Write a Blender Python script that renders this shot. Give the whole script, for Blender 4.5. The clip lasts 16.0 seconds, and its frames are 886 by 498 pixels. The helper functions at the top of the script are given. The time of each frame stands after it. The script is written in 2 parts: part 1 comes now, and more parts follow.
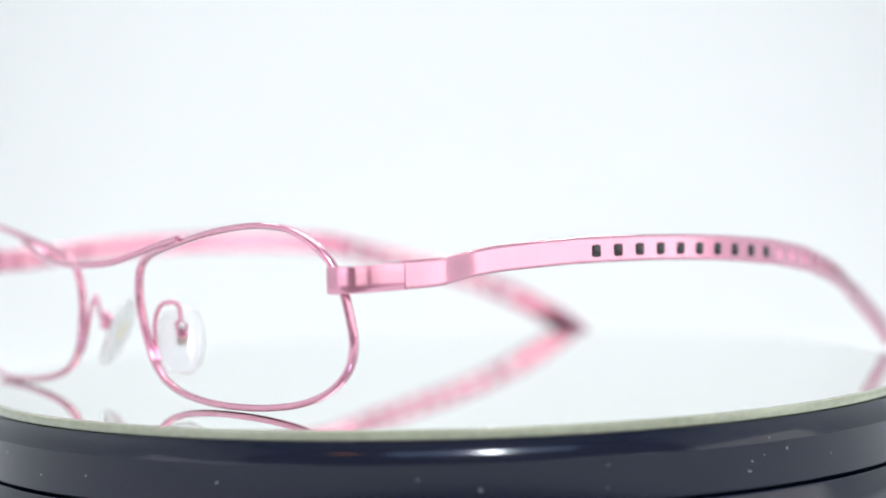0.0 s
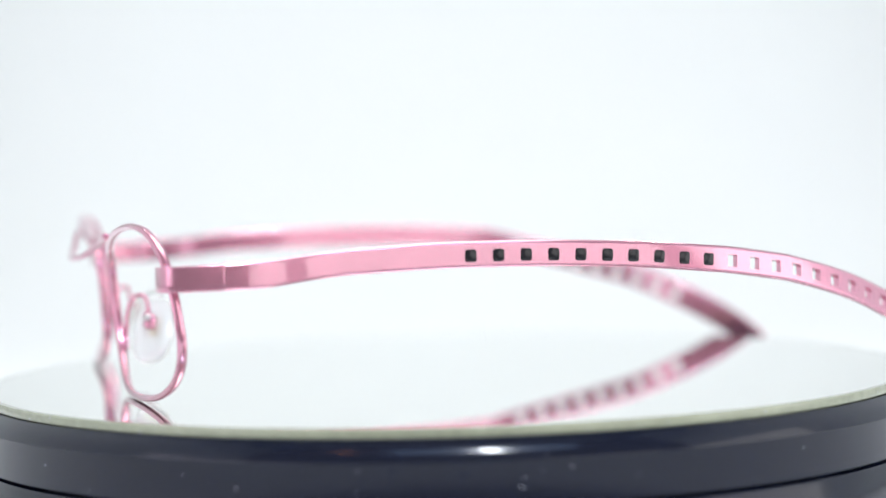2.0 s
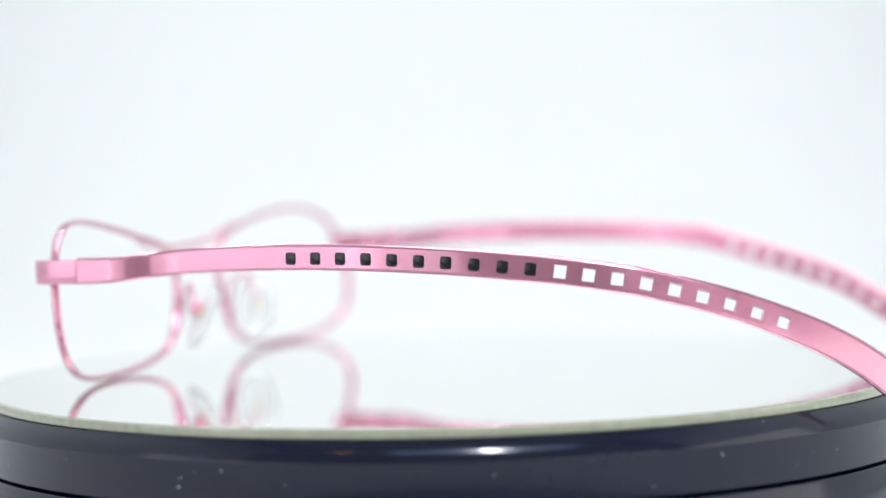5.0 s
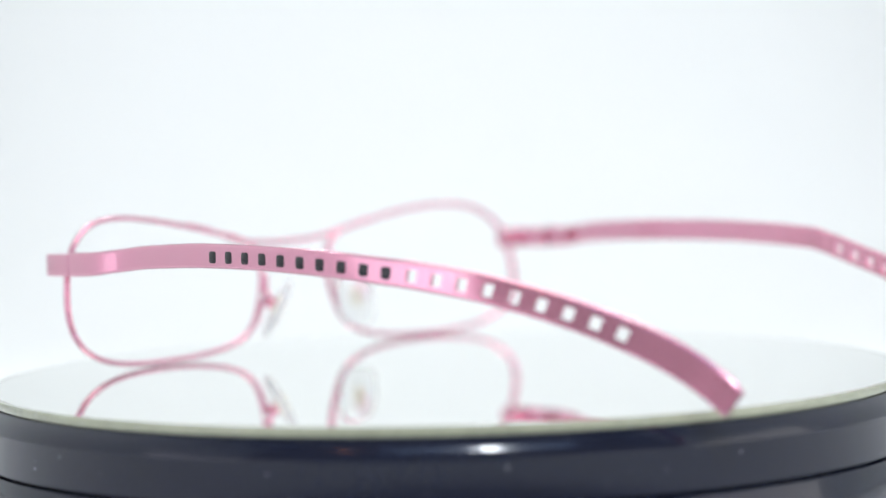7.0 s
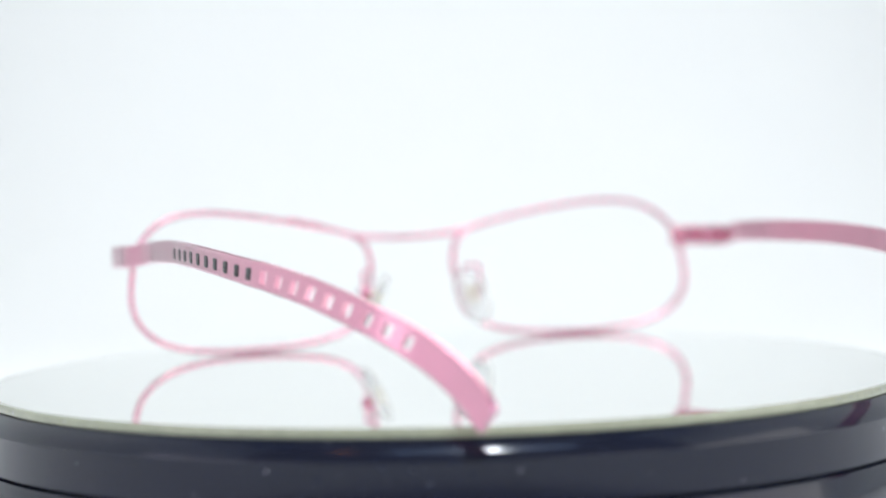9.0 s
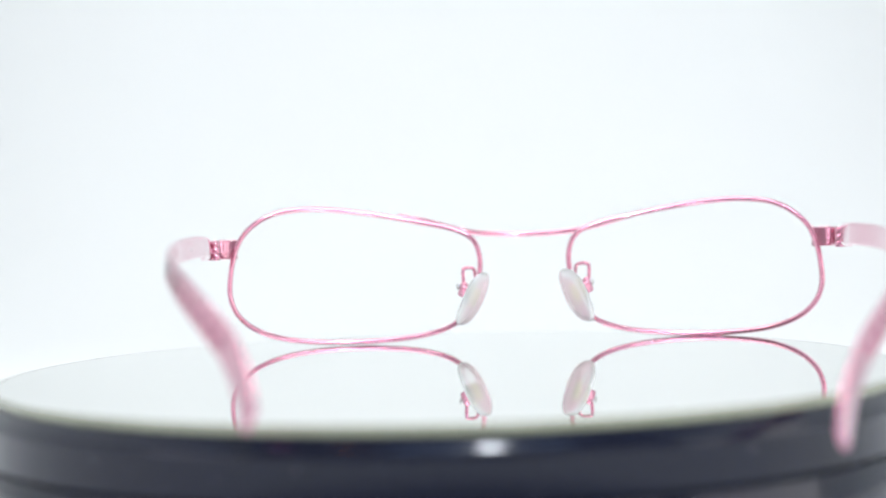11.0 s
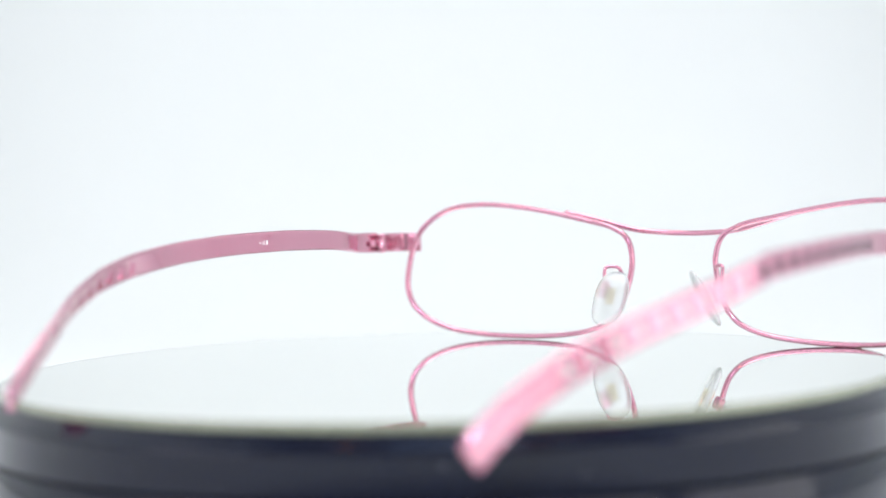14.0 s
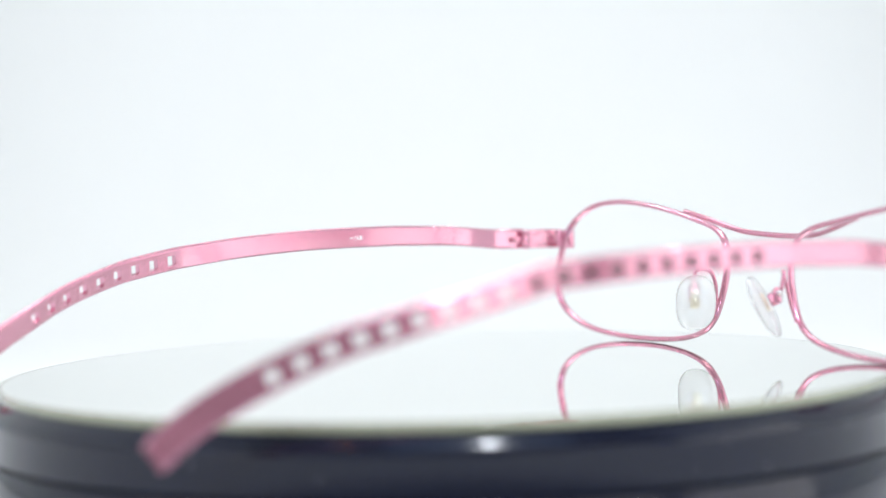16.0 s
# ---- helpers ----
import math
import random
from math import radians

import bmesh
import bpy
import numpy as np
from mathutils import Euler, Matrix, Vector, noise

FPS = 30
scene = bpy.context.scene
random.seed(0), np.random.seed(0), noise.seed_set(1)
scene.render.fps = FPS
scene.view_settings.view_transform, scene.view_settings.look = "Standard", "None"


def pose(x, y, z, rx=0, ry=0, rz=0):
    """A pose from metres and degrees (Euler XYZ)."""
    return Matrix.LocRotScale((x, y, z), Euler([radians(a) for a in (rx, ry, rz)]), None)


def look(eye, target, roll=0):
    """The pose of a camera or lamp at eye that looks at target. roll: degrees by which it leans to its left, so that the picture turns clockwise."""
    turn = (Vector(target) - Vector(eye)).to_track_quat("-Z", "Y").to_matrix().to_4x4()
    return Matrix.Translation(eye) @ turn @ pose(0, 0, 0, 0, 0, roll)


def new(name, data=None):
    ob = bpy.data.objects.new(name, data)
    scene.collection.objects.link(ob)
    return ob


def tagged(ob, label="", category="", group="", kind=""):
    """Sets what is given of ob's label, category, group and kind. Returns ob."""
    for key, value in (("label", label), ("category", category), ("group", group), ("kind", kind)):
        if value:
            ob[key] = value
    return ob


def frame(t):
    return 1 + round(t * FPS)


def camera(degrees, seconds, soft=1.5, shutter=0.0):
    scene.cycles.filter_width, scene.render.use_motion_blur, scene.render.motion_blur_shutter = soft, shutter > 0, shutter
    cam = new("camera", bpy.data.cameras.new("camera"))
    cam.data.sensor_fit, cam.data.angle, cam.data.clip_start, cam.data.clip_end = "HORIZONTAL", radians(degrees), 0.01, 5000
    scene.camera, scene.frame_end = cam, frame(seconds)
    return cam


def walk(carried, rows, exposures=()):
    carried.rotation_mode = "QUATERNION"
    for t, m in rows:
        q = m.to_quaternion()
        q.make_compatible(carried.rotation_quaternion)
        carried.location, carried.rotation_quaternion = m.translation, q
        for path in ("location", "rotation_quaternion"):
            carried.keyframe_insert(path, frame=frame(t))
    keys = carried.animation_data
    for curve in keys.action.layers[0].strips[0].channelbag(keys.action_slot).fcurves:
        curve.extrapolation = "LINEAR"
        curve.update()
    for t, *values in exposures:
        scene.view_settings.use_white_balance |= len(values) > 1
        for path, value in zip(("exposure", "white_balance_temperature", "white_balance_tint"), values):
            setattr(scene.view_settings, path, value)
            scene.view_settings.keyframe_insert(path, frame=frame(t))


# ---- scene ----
# The eye and its lens before the turntable. Focusing draws the lens out and in by a few millimetres, the camera stands still otherwise.
cam = camera(23.81, 16.0, soft=1.5)
EYE = Vector((0.00017, -0.390, 0.03863))
AIM = Vector((-0.0028, 1.0, -0.0411)).normalized()
DRAW = [(0.0, 6.2), (0.5, 4.9), (1.0, -1.1), (1.5, -0.7), (2.0, 3.5), (3.0, 4.1), (4.5, 4.1), (5.5, 3.0), (6.2, 0.5), (6.8, -0.4), (7.0, 1.2), (7.2, 3.7), (7.5, 5.6), (8.0, 5.3), (8.5, 2.6),
        (9.0, 3.0), (9.5, 2.1), (10.5, -0.5), (11.5, -1.6), (12.5, -4.3), (14.0, -6.3), (15.0, -5.3), (16.0, -6.2)]
walk(cam, [(t, look(EYE + AIM * (d * 0.001), EYE + AIM, -1.518)) for t, d in DRAW])

# The lens is wide open; it is pulled to the nearest part of the eyeglasses, distances in millimetres.
FOCUS = [(0.0, 335), (0.5, 344), (0.8, 385), (1.0, 405), (1.5, 395), (1.8, 362), (2.0, 349), (2.5, 345), (3.5, 341), (4.5, 339), (5.5, 347), (6.2, 370), (6.8, 378), (7.0, 361), (7.2, 336),
         (7.5, 318), (8.0, 319), (8.25, 338), (8.5, 350), (9.0, 360), (9.5, 378), (10.5, 426), (11.3, 427), (12.5, 426), (13.5, 428), (14.5, 428), (16.0, 418)]
focus_mark = new("focus_mark")
cam.data.dof.use_dof, cam.data.dof.focus_object, cam.data.dof.aperture_fstop = True, focus_mark, 8.5

# Turn of the platter, in degrees about its axis, by the second.
TURN = [(0.0, -48.11), (0.5, -53.58), (1.0, -59.64), (1.5, -65.95), (2.0, -72.5), (2.5, -78.62), (3.0, -84.4), (3.5, -90.25), (4.0, -96.0), (4.5, -101.76), (5.0, -107.45),
        (5.5, -113.1), (6.0, -118.7), (6.5, -124.3), (7.0, -129.97), (7.5, -135.96), (8.0, -141.95), (8.5, -148.15), (9.0, -153.86), (9.5, -159.6), (10.0, -165.2), (10.5, -170.7),
        (11.0, -176.0), (11.5, -181.19), (12.0, -186.4), (12.5, -191.8), (13.0, -197.1), (13.5, -203.0), (14.0, -209.18), (14.5, -215.73), (15.0, -222.53), (15.5, -229.25), (16.0, -236.13)]
MM = 0.001

# ---- light ----
world = bpy.data.worlds.new("room")
scene.world = world
world.use_nodes = True
world.node_tree.nodes["Background"].inputs["Color"].default_value = (0.965, 0.96, 1.0, 1)
world.node_tree.nodes["Background"].inputs["Strength"].default_value = 0.31


def area_lamp(name, eye, target, width, height, watts, colour=(1, 1, 1)):
    data = bpy.data.lights.new(name, "AREA")
    data.shape, data.size, data.size_y, data.energy, data.color = "RECTANGLE", width, height, watts, colour
    ob = new(name, data)
    ob.matrix_world = look(eye, target)
    return ob


area_lamp("softbox_top", (0.0, 0.08, 0.56), (0.0, 0.13, 0.0), 0.32, 0.34, 1.40, (1.0, 1.0, 0.975))
area_lamp("softbox_back", (0.0, 0.30, 0.58), (0.0, 0.72, 0.10), 0.7, 0.12, 0.125, (1.0, 1.0, 0.96))
# Unseen fill strips, added to stand in for the tent's lit sides and front.
area_lamp("strip_right", (0.416, -0.19, 0.09), (0.0, -0.19, 0.09), 0.30, 0.22, 0.28, (1.0, 0.96, 0.94))
area_lamp("strip_left", (-0.416, -0.305, 0.09), (0.0, -0.305, 0.09), 0.29, 0.22, 0.22, (0.90, 0.85, 1.0))
area_lamp("strip_front", (0.275, -0.475, 0.10), (0.0, -0.05, 0.05), 0.31, 0.24, 0.36, (1.0, 0.98, 0.97))
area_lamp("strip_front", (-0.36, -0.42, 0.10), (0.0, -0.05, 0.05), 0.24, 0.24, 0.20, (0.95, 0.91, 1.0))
# Unseen pair of small lamps, added to put glints on rims and pads.
for side in (-1, 1):
    area_lamp("lamp_back", (side * 0.22, 0.36, 0.50), (side * 0.02, 0.05, 0.0), 0.034, 0.034, 0.22, (1.0, 1.0, 1.0))
area_lamp("lamp_front", (0.078, -0.42, 0.41), (0.0, -0.05, 0.0), 0.036, 0.10, 1.5, (0.88, 0.93, 1.0))
area_lamp("lamp_warm", (-0.191, -0.375, 0.41), (0.0, -0.05, 0.0), 0.016, 0.03, 0.03, (1.0, 0.42, 0.18))
area_lamp("diffuser_front", (0.07, -0.47, 0.50), (0.0, -0.05, 0.0), 0.42, 0.15, 0.46, (0.42, 0.62, 1.0))
scene.view_settings.exposure = 0.075


# ---- materials ----
def material(name):
    m = bpy.data.materials.new(name)
    m.use_nodes = True
    return m, m.node_tree.nodes, m.node_tree.links, m.node_tree.nodes["Principled BSDF"]


def surface(name, colour, rough, metal=0.0, vary=0.08, grain=900.0, bump=0.04, coat=0.0, depth=0.0002, coat_ior=1.5, coat_rough=0.12):
    """A worn surface: colour drifting at two scales, uneven gloss, fine relief."""
    m, n, l, b = material(name)
    co = n.new("ShaderNodeTexCoord")
    big, fine = n.new("ShaderNodeTexNoise"), n.new("ShaderNodeTexNoise")
    big.inputs["Scale"].default_value, fine.inputs["Scale"].default_value = grain * 0.06, grain
    big.inputs["Detail"].default_value = fine.inputs["Detail"].default_value = 4
    l.new(co.outputs["Object"], big.inputs["Vector"])
    l.new(co.outputs["Object"], fine.inputs["Vector"])
    mixed = n.new("ShaderNodeMath")
    mixed.operation = "ADD"
    l.new(big.outputs["Fac"], mixed.inputs[0])
    l.new(fine.outputs["Fac"], mixed.inputs[1])
    tone = n.new("ShaderNodeMapRange")
    tone.inputs["From Min"].default_value, tone.inputs["From Max"].default_value = 0.6, 1.4
    tone.inputs["To Min"].default_value, tone.inputs["To Max"].default_value = 1 - vary, 1 + vary
    l.new(mixed.outputs[0], tone.inputs["Value"])
    col = n.new("ShaderNodeMix")
    col.data_type, col.blend_type = "RGBA", "MULTIPLY"
    col.inputs[0].default_value = 1.0
    col.inputs[6].default_value = (*colour, 1)
    l.new(tone.outputs["Result"], col.inputs[7])
    l.new(col.outputs[2], b.inputs["Base Color"])
    ro = n.new("ShaderNodeMapRange")
    ro.inputs["From Min"].default_value, ro.inputs["From Max"].default_value = 0.3, 0.7
    ro.inputs["To Min"].default_value, ro.inputs["To Max"].default_value = rough * 0.85, min(1.0, rough * 1.15)
    l.new(big.outputs["Fac"], ro.inputs["Value"])
    l.new(ro.outputs["Result"], b.inputs["Roughness"])
    bu = n.new("ShaderNodeBump")
    bu.inputs["Strength"].default_value, bu.inputs["Distance"].default_value = bump, depth
    l.new(fine.outputs["Fac"], bu.inputs["Height"])
    l.new(bu.outputs["Normal"], b.inputs["Normal"])
    b.inputs["Metallic"].default_value = metal
    b.inputs["Coat Weight"].default_value = coat
    b.inputs["Coat Roughness"].default_value, b.inputs["Coat IOR"].default_value = coat_rough, coat_ior
    return m


PINK = surface("pink_lacquered_metal", (0.68, 0.262, 0.375), 0.23, 0.88, 0.03, 2500, 0.008, 1.0, coat_ior=2.0, coat_rough=0.08)
INLAY = surface("black_enamel", (0.008, 0.008, 0.011), 0.18, 0.0, 0.2, 3000, 0.05)
BRASS = surface("pale_brass", (0.88, 0.76, 0.50), 0.3, 0.6, 0.1, 2500, 0.05)
STEEL = surface("bright_steel", (0.75, 0.74, 0.74), 0.2, 1.0, 0.05, 2500, 0.03)
DUST = surface("pale_dust", (0.30, 0.31, 0.34), 0.9, 0.0, 0.2, 3000, 0.05)
WHITE_INK = surface("white_ink", (0.85, 0.83, 0.84), 0.5, 0.0, 0.05, 2500, 0.03)
MIRROR = surface("silvered_mirror", (0.885, 0.905, 0.87), 0.004, 1.0, 0.012, 120, 0.0)
GLASS_EDGE = surface("greenish_glass_edge", (0.30, 0.32, 0.225), 0.12, 0.0, 0.2, 700, 0.1, 0.5)
BLACK = surface("dark_glossy_plastic", (0.004, 0.0065, 0.018), 0.12, 0.0, 0.2, 500, 0.012, 0.10, coat_ior=1.4, coat_rough=0.22)
BLACK.node_tree.nodes["Principled BSDF"].inputs["IOR"].default_value = 1.40
PAPER = surface("white_paper", (0.865, 0.885, 0.885), 0.75, 0.0, 0.01, 300, 0.03)
SILICONE, sn, sl, sb = material("clear_silicone")
sb.inputs["Base Color"].default_value = (0.97, 0.98, 0.98, 1)
sb.inputs["Roughness"].default_value = 0.05
sb.inputs["Transmission Weight"].default_value = 0.70
sb.inputs["IOR"].default_value = 1.22
sb.inputs["Coat Weight"].default_value = 1.0


# ---- mesh tools; every length in millimetres ----
def part(name, bm, mat, parent=None, label="", smooth=True):
    bmesh.ops.recalc_face_normals(bm, faces=bm.faces)
    bmesh.ops.scale(bm, vec=(MM, MM, MM), verts=bm.verts)
    me = bpy.data.meshes.new(name)
    bm.to_mesh(me)
    bm.free()
    me.materials.append(mat)
    for f in me.polygons:
        f.use_smooth = smooth
    ob = new(name, me)
    ob.parent = parent
    if label:
        ob["label"] = label
    return ob


def spline(keys, steps, closed=False):
    """Catmull-Rom points through the keys."""
    k, out = [Vector(v) for v in keys], []
    n = len(k)
    for i in range(n if closed else n - 1):
        if closed:
            a, b, c, d = k[i - 1], k[i], k[(i + 1) % n], k[(i + 2) % n]
        else:
            a, b, c, d = k[max(i - 1, 0)], k[i], k[i + 1], k[min(i + 2, n - 1)]
        for j in range(steps):
            t = j / steps
            out.append(0.5 * (2 * b + (c - a) * t + (2 * a - 5 * b + 4 * c - d) * t * t + (3 * b - a - 3 * c + d) * t ** 3))
    if not closed:
        out.append(k[-1])
    return out


def tube(bm, pts, wide, deep, side, sides=10, closed=False, caps=True):
    """A wire of oval section along pts; side is the way that 'deep' points."""
    rings, n = [], len(pts)
    for i, p in enumerate(pts):
        a = pts[i - 1] if closed or i else p
        b = pts[(i + 1) % n] if closed or i < n - 1 else p
        t = (b - a).normalized()
        s = Vector(side)
        s = (s - t * s.dot(t)).normalized()
        u = t.cross(s)
        rings.append([bm.verts.new(p + u * (wide / 2 * math.cos(q)) + s * (deep / 2 * math.sin(q)))
                      for q in (2 * math.pi * j / sides for j in range(sides))])
    for i in range(n if closed else n - 1):
        r, q = rings[i], rings[(i + 1) % n]
        for j in range(sides):
            bm.faces.new((r[j], r[(j + 1) % sides], q[(j + 1) % sides], q[j]))
    if caps and not closed:
        bm.faces.new(rings[0])
        bm.faces.new(rings[-1])


def ball(bm, at, r, scale=(1, 1, 1)):
    bmesh.ops.create_uvsphere(bm, u_segments=12, v_segments=8, radius=r,
                              matrix=Matrix.Translation(at) @ Matrix.Diagonal((*scale, 1)))


def block(bm, at, size, m=Matrix.Identity(4), bevel=0.15):
    g = bmesh.ops.create_cube(bm, size=1.0, matrix=Matrix.Translation(at) @ m @ Matrix.Diagonal((*size, 1)))
    edges = list({e for v in g["verts"] for e in v.link_edges})
    bmesh.ops.bevel(bm, geom=edges, offset=bevel, segments=2, profile=0.5, affect="EDGES")


def rounded_square(bm, m, w, h, r, rise):
    """A low pillow with round corners on the plane of m."""
    def ring(inset, z):
        out = []
        for k, (cx, cy) in enumerate(((1, 1), (-1, 1), (-1, -1), (1, -1))):
            for i in range(4):
                a = math.pi / 2 * (k + i / 3)
                out.append(bm.verts.new(m @ Vector((cx * (w / 2 - r) + (r - inset) * math.cos(a), cy * (h / 2 - r) + (r - inset) * math.sin(a), z))))
        return out
    a, b, c = ring(0, 0), ring(0, rise * 0.8), ring(0.06, rise)
    for p, q in ((a, b), (b, c)):
        for i in range(len(p)):
            bm.faces.new((p[i], p[(i + 1) % len(p)], q[(i + 1) % len(p)], q[i]))
    bm.faces.new(c)
    bm.faces.new(a)


def lathe(bm, profile, n=180):
    rings = [[bm.verts.new((r * math.cos(2 * math.pi * i / n), r * math.sin(2 * math.pi * i / n), z)) for i in range(n)]
             if r > 1e-6 else [bm.verts.new((0, 0, z))] for r, z in profile]
    for a, b in zip(rings, rings[1:]):
        for i in range(n):
            j = (i + 1) % n
            q = [a[i % len(a)], a[j % len(a)], b[j % len(b)], b[i % len(b)]]
            bm.faces.new(list(dict.fromkeys(q)))


# ---- the white set ----
def build_set():
    bm = bmesh.new()
    w, prof = 420, []
    prof += [(-160, -30.0), (380, -30.0)]
    for i in range(1, 13):
        a = math.pi / 2 * i / 12
        prof.append((380 + 320 * math.sin(a), -30.0 + 320 * (1 - math.cos(a))))
    prof += [(700, 640), (300, 700), (-60, 700), (-390, 690)]
    rows = [[bm.verts.new((x, y, z)) for x in (-w, -w / 3, w / 3, w)] for y, z in prof]
    for a, b in zip(rows, rows[1:]):
        for i in range(3):
            bm.faces.new((a[i], a[i + 1], b[i + 1], b[i]))
    ob = part("backdrop", bm, PAPER)
    so = ob.modifiers.new("thickness", "SOLIDIFY")
    so.thickness, so.offset = 0.002, -1
    tagged(ob, "seamless white paper sweep behind the turntable", "backdrop", kind="structure")
    for s in (-1, 1):
        bm = bmesh.new()
        block(bm, (s * 424, 175 + 25 * s, 330), (6, 1060 - 50 * s, 740), bevel=1)
        tagged(part("wall_side", bm, PAPER), "white side panel of the light tent", "panel", kind="structure")


# ---- turntable ----
RADIUS = 84.0


def build_turntable():
    tt = new("turntable")
    tt.location = (-0.0007, 0.0014, 0)
    tagged(tt, "round dark glossy turntable with a mirror plate", "turntable")
    bm = bmesh.new()
    lathe(bm, [(0, -1.55), (RADIUS - 0.1, -1.55), (RADIUS + 0.25, -1.6), (RADIUS + 0.42, -1.8), (RADIUS + 0.97, -2.41), (RADIUS + 1.45, -3.06), (RADIUS + 1.81, -3.78), (RADIUS + 2.1, -4.55),
               (RADIUS + 2.16, -4.75), (RADIUS + 2.12, -4.9), (RADIUS + 2.2, -11.3), (RADIUS + 1.9, -11.6), (60, -11.6), (0, -11.6)])
    platter = part("platter", bm, BLACK, tt, "dark blue-black glossy plastic platter with a chamfered rim")
    bm = bmesh.new()
    lathe(bm, [(RADIUS - 1.1, -0.004), (RADIUS - 0.25, -0.02), (RADIUS - 0.06, -0.07), (RADIUS, -0.25), (RADIUS, -1.3), (RADIUS - 0.08, -1.50), (RADIUS - 3, -1.50)])
    edge = part("glass_edge", bm, GLASS_EDGE, platter, "greenish polished glass edge")
    bm = bmesh.new()
    lathe(bm, [(0, 0), (RADIUS - 1.1, 0), (RADIUS - 1.1, -0.4), (0, -0.4)])
    part("mirror", bm, MIRROR, platter, "clean round mirror", smooth=False)
    bm = bmesh.new()
    lathe(bm, [(0, -11.95), (RADIUS + 1.5, -11.95), (RADIUS + 2.05, -12.1), (RADIUS + 2.25, -12.5), (RADIUS + 2.5, -27), (RADIUS + 1, -30), (0, -30)])
    part("base", bm, BLACK, tt, "dark glossy fixed base")
    rnd = random.Random(7)
    bm = bmesh.new()
    for i in range(190):
        a, f = rnd.uniform(0, 2 * math.pi), rnd.random()
        r, z = (RADIUS + 0.45 + 1.6 * f, -1.85 - 2.65 * f) if rnd.random() < 0.4 else (RADIUS + 2.14, -5.2 - 5.5 * f)
        if i >= 100:
            r, z = RADIUS - 0.02, -0.2 - 1.2 * f
        w = rnd.uniform(0.04, 0.16)
        m = pose(0, 0, 0, 0, 0, math.degrees(a)) @ Matrix.Translation((r + 0.02, 0, z)) @ pose(0, 0, 0, rnd.uniform(0, 180), 0, 0)
        bmesh.ops.create_icosphere(bm, subdivisions=1, radius=1.0, matrix=m @ Matrix.Diagonal((0.03, w, w * rnd.uniform(0.6, 3), 1)))
    tagged(part("dust", bm, DUST, platter, "pale dust specks"), kind="stuff")
    for ob in (platter, tt.children[-1]):
        ob.data.set_sharp_from_angle(angle=radians(25))
    return tt, platter


# ---- eyeglasses; x to the wearer's left, y backwards, z up, from the middle of the bridge ----
SEAT = Matrix.Translation((-0.02006, -0.0585, 0)) @ pose(0, 0, 0, 0, 0, -7.50)
RIM = [(11.98, 23.0), (15.41, 24.46), (20.83, 25.65), (28.33, 27.21), (35.84, 28.51), (43.37, 29.33), (48.41, 29.31), (52.88, 28.59), (56.76, 26.59),
       (59.62, 23.61), (61.16, 19.74), (61.91, 15.3), (61.93, 11.24), (60.52, 7.51), (57.22, 4.36), (51.93, 2.14), (45.07, 1.03), (37.12, 0.68),
       (28.63, 0.9), (21.13, 1.81), (15.74, 3.47), (12.59, 6.03), (10.85, 9.27), (9.63, 13.19), (9.14, 16.71), (9.49, 19.48), (10.35, 21.51)]


def front_y(x, z):
    """How far back the front lies: wrapped round at the temples, dished a little."""
    u, w = x / 63, (18 - z) / 10
    return 0.5 - 6.73 * u + 7.97 * u * u + 7.22 * u ** 3 + 0.86 * w - 1.01 * u * w + 0.95 * u * u * w + 0.31 * w * w


# temple: distance back, x, z of its middle line, height
TEMPLE = [(16.0, 65.4, 21.5, 4.05), (19.8, 65.35, 21.55, 4.0), (23.3, 65.0, 21.7, 3.9), (26.3, 64.1, 22.0, 3.8), (29.1, 63.1, 22.3, 3.75), (32.1, 62.5, 22.6, 3.75), (36.3, 62.15, 22.95, 3.8),
          (48, 61.8, 23.4, 3.9), (55.5, 61.65, 23.45, 3.9), (64.6, 61.65, 23.38, 3.9), (73.7, 61.25, 23.08, 3.9), (85, 59.95, 22.4, 3.95), (96.1, 57.8, 21.34, 4.05),
          (100.5, 56.55, 20.85, 4.1), (109.0, 53.8, 19.5, 4.2), (113.2, 52.2, 18.65, 4.25), (121.2, 48.7, 16.4, 4.35), (126.9, 45.8, 14.4, 4.45),
          (132.3, 42.7, 12.0, 4.65), (137.3, 40.4, 9.6, 4.75), (141.8, 38.6, 7.0, 4.8), (145.7, 37.3, 4.2, 4.75), (148.4, 36.5, 1.7, 4.6)]
HOLE = [55.5, 60.05, 64.59, 69.13, 73.67, 78.21, 82.69, 87.23, 91.72, 96.1, 100.54, 104.8, 109.04, 113.18, 117.22, 121.17, 125.01, 128.69, 132.28]


def temple_line():
    pts = spline([(x, y, z) for y, x, z, h in TEMPLE], 24)
    hs = [v.x for v in spline([(h, 0, 0) for y, x, z, h in TEMPLE], 24)]
    return pts, hs


# the wearer's right half of the front is bent forwards
BENT = Matrix.Translation((-0.53, -0.34, 0.5)) @ pose(0, 0, 0, -0.35, -0.96, 9.94) @ Matrix.Diagonal((1.004, 1, 1.004, 1))


def bent(p):
    """A point of the mirrored half, moved to the bent right side."""
    u = min(1.0, max(0.0, -p.x / 62))
    return BENT @ p + Vector((0, 2.09 * u * u, 0))


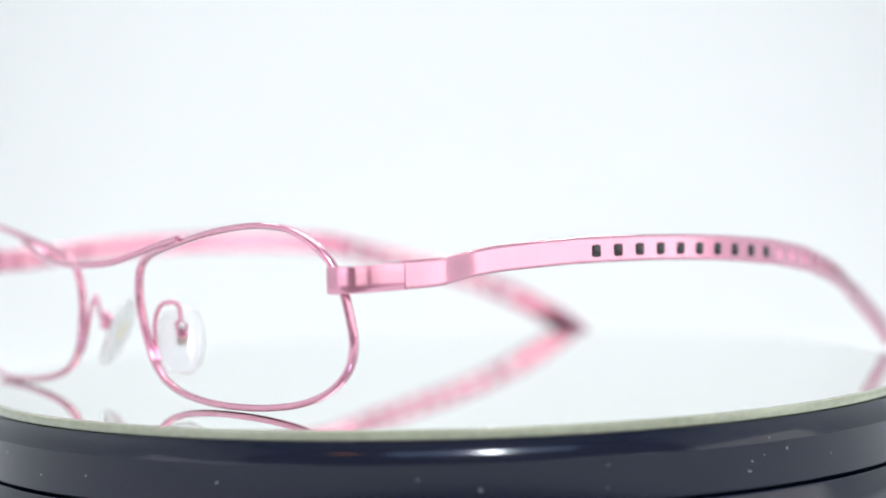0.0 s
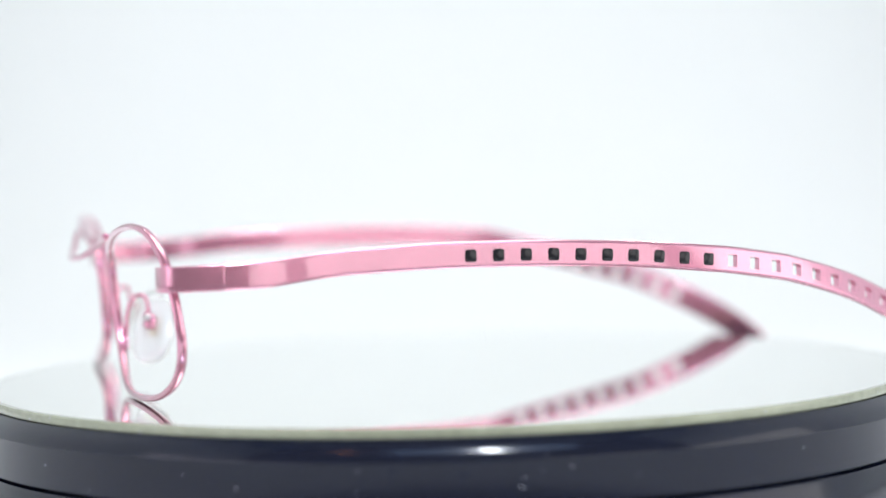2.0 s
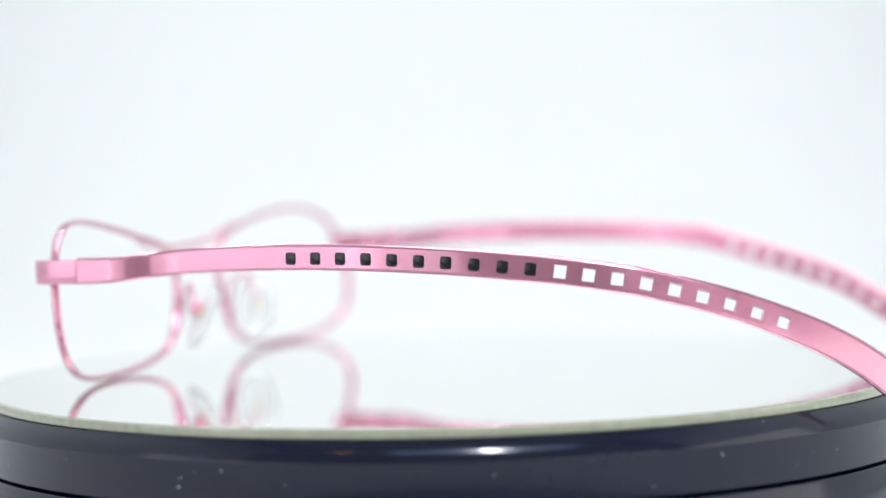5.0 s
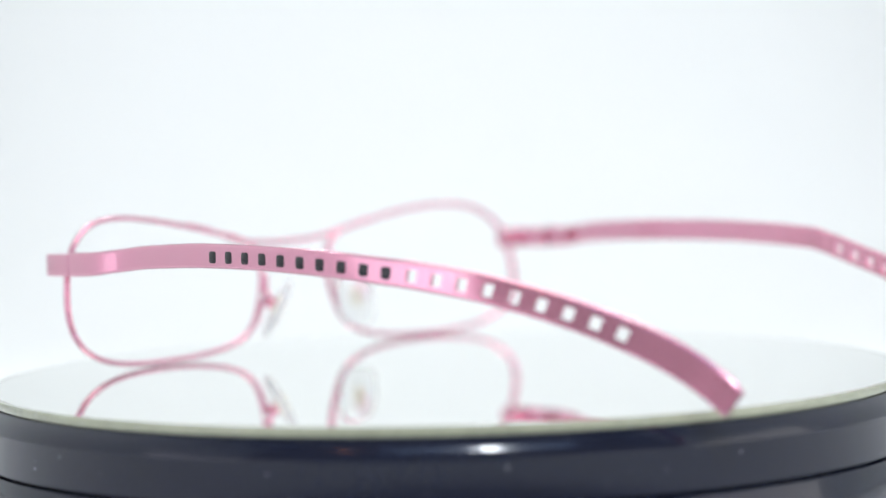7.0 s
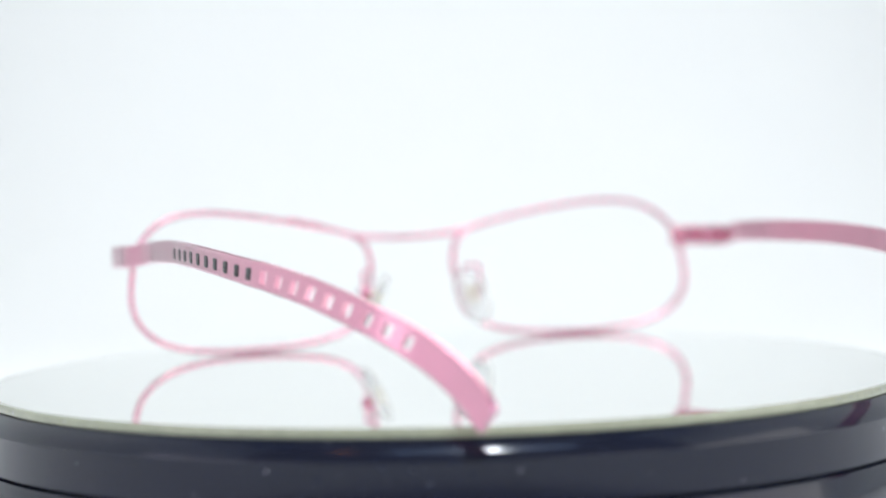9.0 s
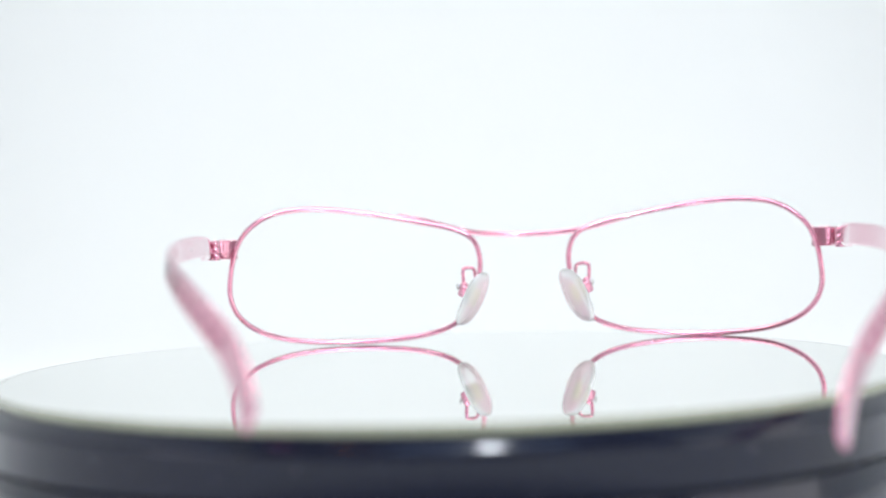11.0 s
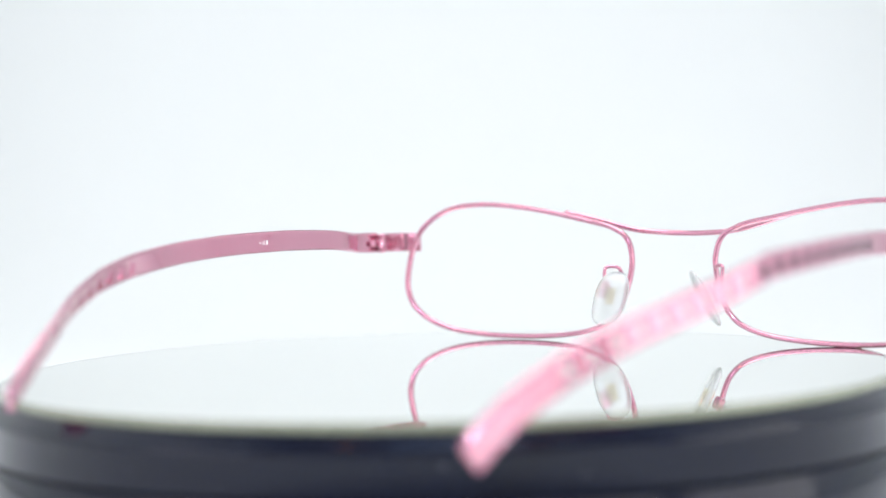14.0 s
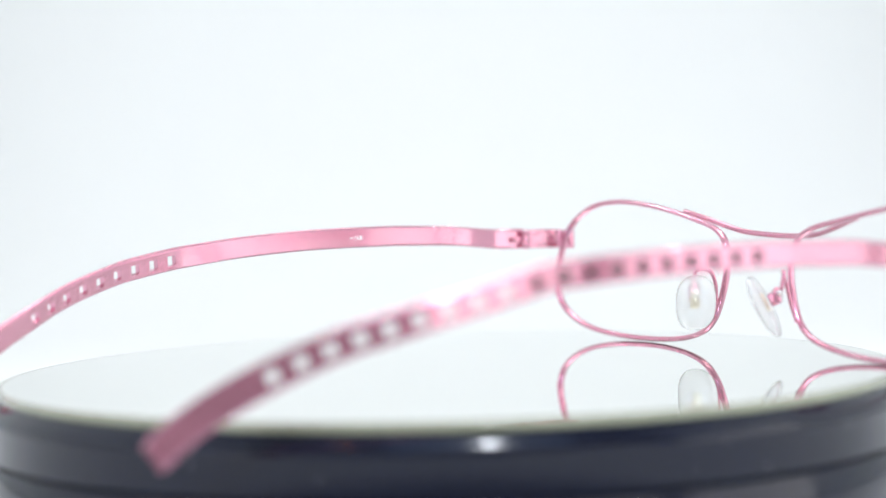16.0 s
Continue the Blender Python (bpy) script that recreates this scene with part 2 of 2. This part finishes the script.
def build_temple(parent, s):
    """s: 1 left, -1 right, which is bent inwards and set a little further forwards."""
    pts, hs = temple_line()
    if s < 0:
        first, hinge = Vector(pts[0]), bent(Vector((-65.4, 15.9, 21.5)))
        root = Vector((-64.4, 5.3, 20.5))
        turn = pose(0, 0, 0, 0.12, -2.43, 7.13).to_3x3()
        for p in pts:
            away = p - first
            u, f = away.y / 130, max(0.0, 1 - away.y / 33)
            w = min(1.0, max(0.0, (u - 0.6) / 0.43))
            away.x *= -1
            q = turn @ away + root.lerp(hinge, f)
            p.x, p.y, p.z = -(q.x - 2.3 * u * u + 3.98 * w * w), q.y, q.z + 0.3 * u * u - 2.6 * (4 * w * (1 - w) + 0.5 * w)
            p.z -= 4.4 * max(0.0, (q.y - 112) / 28) ** 1.5
    along = [0.0]
    for a, b in zip(pts, pts[1:]):
        along.append(along[-1] + (b - a).length)
    ys = np.array([p.y for p in pts])
    along = np.array(along)
    half = 0.97

    def at(d):
        q = Vector([float(np.interp(d, along, [p[i] for p in pts])) for i in range(3)])
        e = Vector([float(np.interp(d + 0.6, along, [p[i] for p in pts])) - float(np.interp(d - 0.6, along, [p[i] for p in pts])) for i in range(3)])
        t = e.normalized()
        out = t.cross(Vector((0, 0, 1))).normalized()
        # the tail is twisted, its upper edge leaning inwards
        f = min(1.0, max(0.0, (d - 66) / 42))
        lean = radians((17 if s > 0 else 6) * f * f * (3 - 2 * f))
        up = out.cross(t).normalized()
        out, up = out * math.cos(lean) + up * math.sin(lean), up * math.cos(lean) - out * math.sin(lean)
        return q, t, out, up, float(np.interp(d, along, hs))

    firsts = [p.y for p in temple_line()[0]]
    holes = [float(np.interp(y, firsts, along)) for y in HOLE]
    stops = set()
    for d in holes:
        stops |= {round(d - half, 3), round(d + half, 3)}
    d = 0.0
    while d < along[-1]:
        if all(abs(d - h) > half + 0.3 for h in holes):
            stops.add(round(d, 3))
        d += 1.2
    stops.add(round(float(along[-1]), 3))
    stops = sorted(stops)
    bm = bmesh.new()
    thick, cut, rings = 0.58, 0.26, []
    for d in stops:
        q, t, out, up, h = at(d)
        rest = along[-1] - d
        if rest < 1.3:
            h *= 1 - 0.10 * (1 - rest / 1.3) ** 2
        e, hh = h / 2, min(1.04, h / 2 - 0.7)
        f, top = e - cut, e + 0.38
        g = top - 0.42
        section = [(-f, thick), (0.22 - f, thick), (-hh, thick), (hh, thick), (g - 0.2, thick), (g, thick), (top, thick - 0.36), (top, 0.36 - thick),
                   (g, -thick), (g - 0.2, -thick), (hh, -thick), (-hh, -thick), (0.22 - f, -thick), (-f, -thick), (-e, cut - thick), (-e, thick - cut)]
        rings.append([bm.verts.new(q + up * v + out * w + t * (-0.15 * v * max(0, 1 - rest / 9))) for v, w in section])
    for i in range(len(rings) - 1):
        a, b = rings[i], rings[i + 1]
        mid = (stops[i] + stops[i + 1]) / 2
        open_here = any(abs(mid - h) < half for h in holes[10:])
        for j in range(16):
            if open_here and j in (2, 10):
                continue
            k = (j + 1) % 16
            bm.faces.new((a[j], a[k], b[k], b[j]))
        if open_here:
            bm.faces.new((a[2], b[2], b[11], a[11]))
            bm.faces.new((a[3], a[10], b[10], b[3]))
            bm.faces.new((a[2], a[11], a[10], a[3]))
            bm.faces.new((b[2], b[3], b[10], b[11]))
    bm.faces.new(rings[0])
    bm.faces.new(rings[-1])
    bmesh.ops.scale(bm, vec=(s, 1, 1), verts=bm.verts)
    ob = part("temple", bm, PINK, parent, "flat pink metal temple arm with square perforations")
    ob.matrix_basis = SEAT
    ob.data.set_sharp_from_angle(angle=radians(60))
    for h in holes[:10]:
        q, t, out, up, hgt = at(h)
        bm = bmesh.new()
        base = Matrix((t, up, out)).transposed().to_4x4()
        rounded_square(bm, Matrix.Translation(q + out * 0.46) @ base, 1.9, 2.05, 0.42, 0.17)
        bmesh.ops.scale(bm, vec=(s, 1, 1), verts=bm.verts)
        part("inlay", bm, INLAY, ob, "black enamel square")
    if s > 0:
        bm = bmesh.new()
        for k, (o, w, hh) in enumerate(((-1.3, 0.7, 0.2), (-0.45, 0.22, 0.85), (0.1, 0.22, 0.85), (0.8, 0.5, 0.85))):
            q, t, out, up, hgt = at(float(np.interp(57.6, ys, along)) - o)
            block(bm, q - out * 0.585 + up * 0.1, (w, hh, 0.03), Matrix((t, up, out)).transposed().to_4x4(), 0.01)
        part("marking", bm, WHITE_INK, ob, "small white printed size mark")
    return ob


def mirrored(bm, s, shift=(0, 0, 0)):
    if s < 0:
        bmesh.ops.scale(bm, vec=(-1, 1, 1), verts=bm.verts)
        for v in bm.verts:
            v.co = bent(v.co) + Vector(shift)
    return bm


def build_eyeglasses():
    g = new("eyeglasses")
    tagged(g, "pink metal eyeglass frame without lenses on the mirror", "eyeglasses")
    for s in (1, -1):
        bm = bmesh.new()
        keys = [(x, front_y(x, z), z) for x, z in RIM]
        tube(bm, spline(keys, 7, True), 1.14, 1.6, (0, 1, 0), 14, True)
        part("rim", mirrored(bm, s), PINK, g, "thin pink metal rim wire").matrix_basis = SEAT
    bm = bmesh.new()
    keys = [Vector(v) for v in ((26.4, -1.7, 27.3), (21, -2.55, 26.2), (16.0, -3.9, 24.75), (11.0, -5.6, 23.4), (5.5, -7.0, 22.85), (0.0, -7.7, 22.65),
                                (-5.5, -7.8, 22.75), (-11.0, -7.6, 23.2), (-16.0, -7.1, 24.2), (-20.5, -6.8, 25.4), (-24.6, -6.4, 26.5))]
    tube(bm, spline(keys, 8), 1.15, 1.2, (0, 1, 0), 12)
    for v in (keys[0], keys[-1]):
        ball(bm, v, 0.62)
    part("bridge", bm, PINK, g, "curved pink metal bridge bar").matrix_basis = SEAT
    for s in (1, -1):
        # wrap-round end piece
        line = spline([(60.7, 5.9, 21.3), (62.3, 6.2, 21.3), (63.7, 6.7, 21.35), (64.75, 7.6, 21.4), (65.2, 9.2, 21.45), (65.4, 12.2, 21.5), (65.42, 15.92, 21.5)], 8)
        bm = bmesh.new()
        cols = [[bm.verts.new(p + Vector((0, 0, v))) for v in (-2.05, -0.7, 0.7, 2.05)] for p in line]
        for a, b in zip(cols, cols[1:]):
            for j in range(3):
                bm.faces.new((a[j], b[j], b[j + 1], a[j + 1]))
        end = part("end_piece", mirrored(bm, s), PINK, g, "wrap-round pink metal end piece")
        end.matrix_basis = SEAT
        so = end.modifiers.new("thickness", "SOLIDIFY")
        so.thickness, so.offset = 0.0012, 0
        be = end.modifiers.new("edges", "BEVEL")
        be.width, be.segments, be.angle_limit = 0.00025, 2, radians(50)
        end.data.set_sharp_from_angle(angle=radians(40))
        bm = bmesh.new()
        for k, z in enumerate((20.1, 21.5, 22.9)):
            tube(bm, [Vector((63.7, 16.0, z - 0.62)), Vector((63.7, 16.0, z + 0.62))], 1.9, 1.9, (0, 1, 0), 16)
            block(bm, (64.4, 14.4 if k != 1 else 17.6, z), (0.7, 3.2, 1.2), bevel=0.12)
        part("hinge", mirrored(bm, s), PINK, end, "three-knuckle metal hinge")
        bm = bmesh.new()
        tube(bm, [Vector((63.7, 16.0, 23.45)), Vector((63.7, 16.0, 23.75))], 1.2, 1.2, (0, 1, 0), 14)
        part("screw", mirrored(bm, s), STEEL, end, "steel hinge screw")
        # nose pad on its bent wire
        bm = bmesh.new()
        tube(bm, spline([(12.3, 1.5, 6.3), (10.9, 1.6, 9.5), (10.2, 2.0, 13.0), (10.2, 2.8, 15.2), (10.6, 3.6, 15.95), (11.6, 4.3, 16.15), (12.4, 4.9, 15.95),
                         (12.6, 5.3, 15.3), (12.5, 5.6, 13.6), (12.4, 5.8, 12.4)], 6), 0.8, 0.8, (1, 0, 0), 10)
        arm = part("pad_arm", mirrored(bm, s), PINK, g, "bent pink wire holding the nose pad")
        arm.matrix_basis = SEAT
        face = pose(0, 0, 0, 0, 0, -29) @ pose(0, 0, 0, 0, -26, 0)
        bm = bmesh.new()
        block(bm, (12.3, 6.0, 11.2), (2.2, 2.0, 2.6), face, 0.5)
        ball(bm, (12.4, 5.5, 12.3), 1.0)
        part("pad_box", mirrored(bm, s, (0.4, 0.9, 0)), PINK, arm, "small pink pad holder")
        bm = bmesh.new()
        tube(bm, [Vector((12.9, 5.6, 12.2)), Vector((13.8, 5.2, 12.25))], 1.3, 1.3, (0, 0, 1), 14)
        part("pad_screw", mirrored(bm, s, (0.5, 1.2, 0)), STEEL, arm, "steel pad screw")
        bm = bmesh.new()
        bmesh.ops.create_uvsphere(bm, u_segments=32, v_segments=20, radius=1.0)
        for v in bm.verts:
            v.co.y, v.co.z = (math.copysign(abs(c) ** 0.8, c) for c in (v.co.y, v.co.z))
        bmesh.ops.transform(bm, verts=bm.verts, matrix=Matrix.Translation((10.5, 6.6, 9.6)) @ face @ Matrix.Diagonal((1.2, 4.0, 6.3, 1)))
        for v in bm.verts:
            v.co.x += 0.0 if v.co.z > 9.4 else 0.012 * (9.4 - v.co.z) ** 2
        pad = part("nose_pad", mirrored(bm, s, (0.9, 1.1, 0)), SILICONE, g, "clear soft oval nose pad")
        pad.matrix_basis = SEAT
        bm = bmesh.new()
        block(bm, Vector((10.5, 6.8, 10.2)), (0.5, 1.9, 3.8), face, 0.24)
        part("pad_core", mirrored(bm, s, (0.9, 1.1, 0)), BRASS, pad, "pale brass core inside the pad")
    build_temple(g, 1)
    build_temple(g, -1)
    return g


build_set()
turntable, platter = build_turntable()
eyeglasses = build_eyeglasses()


def motions():
    walk(platter, [(t, pose(0, 0, 0, 0, 0, a)) for t, a in TURN])
    walk(eyeglasses, [(t, pose(0, 0, 0, 0, 0, a)) for t, a in TURN])
    walk(focus_mark, [(t, Matrix.Translation(EYE + AIM * (d * MM))) for t, d in FOCUS])


motions()
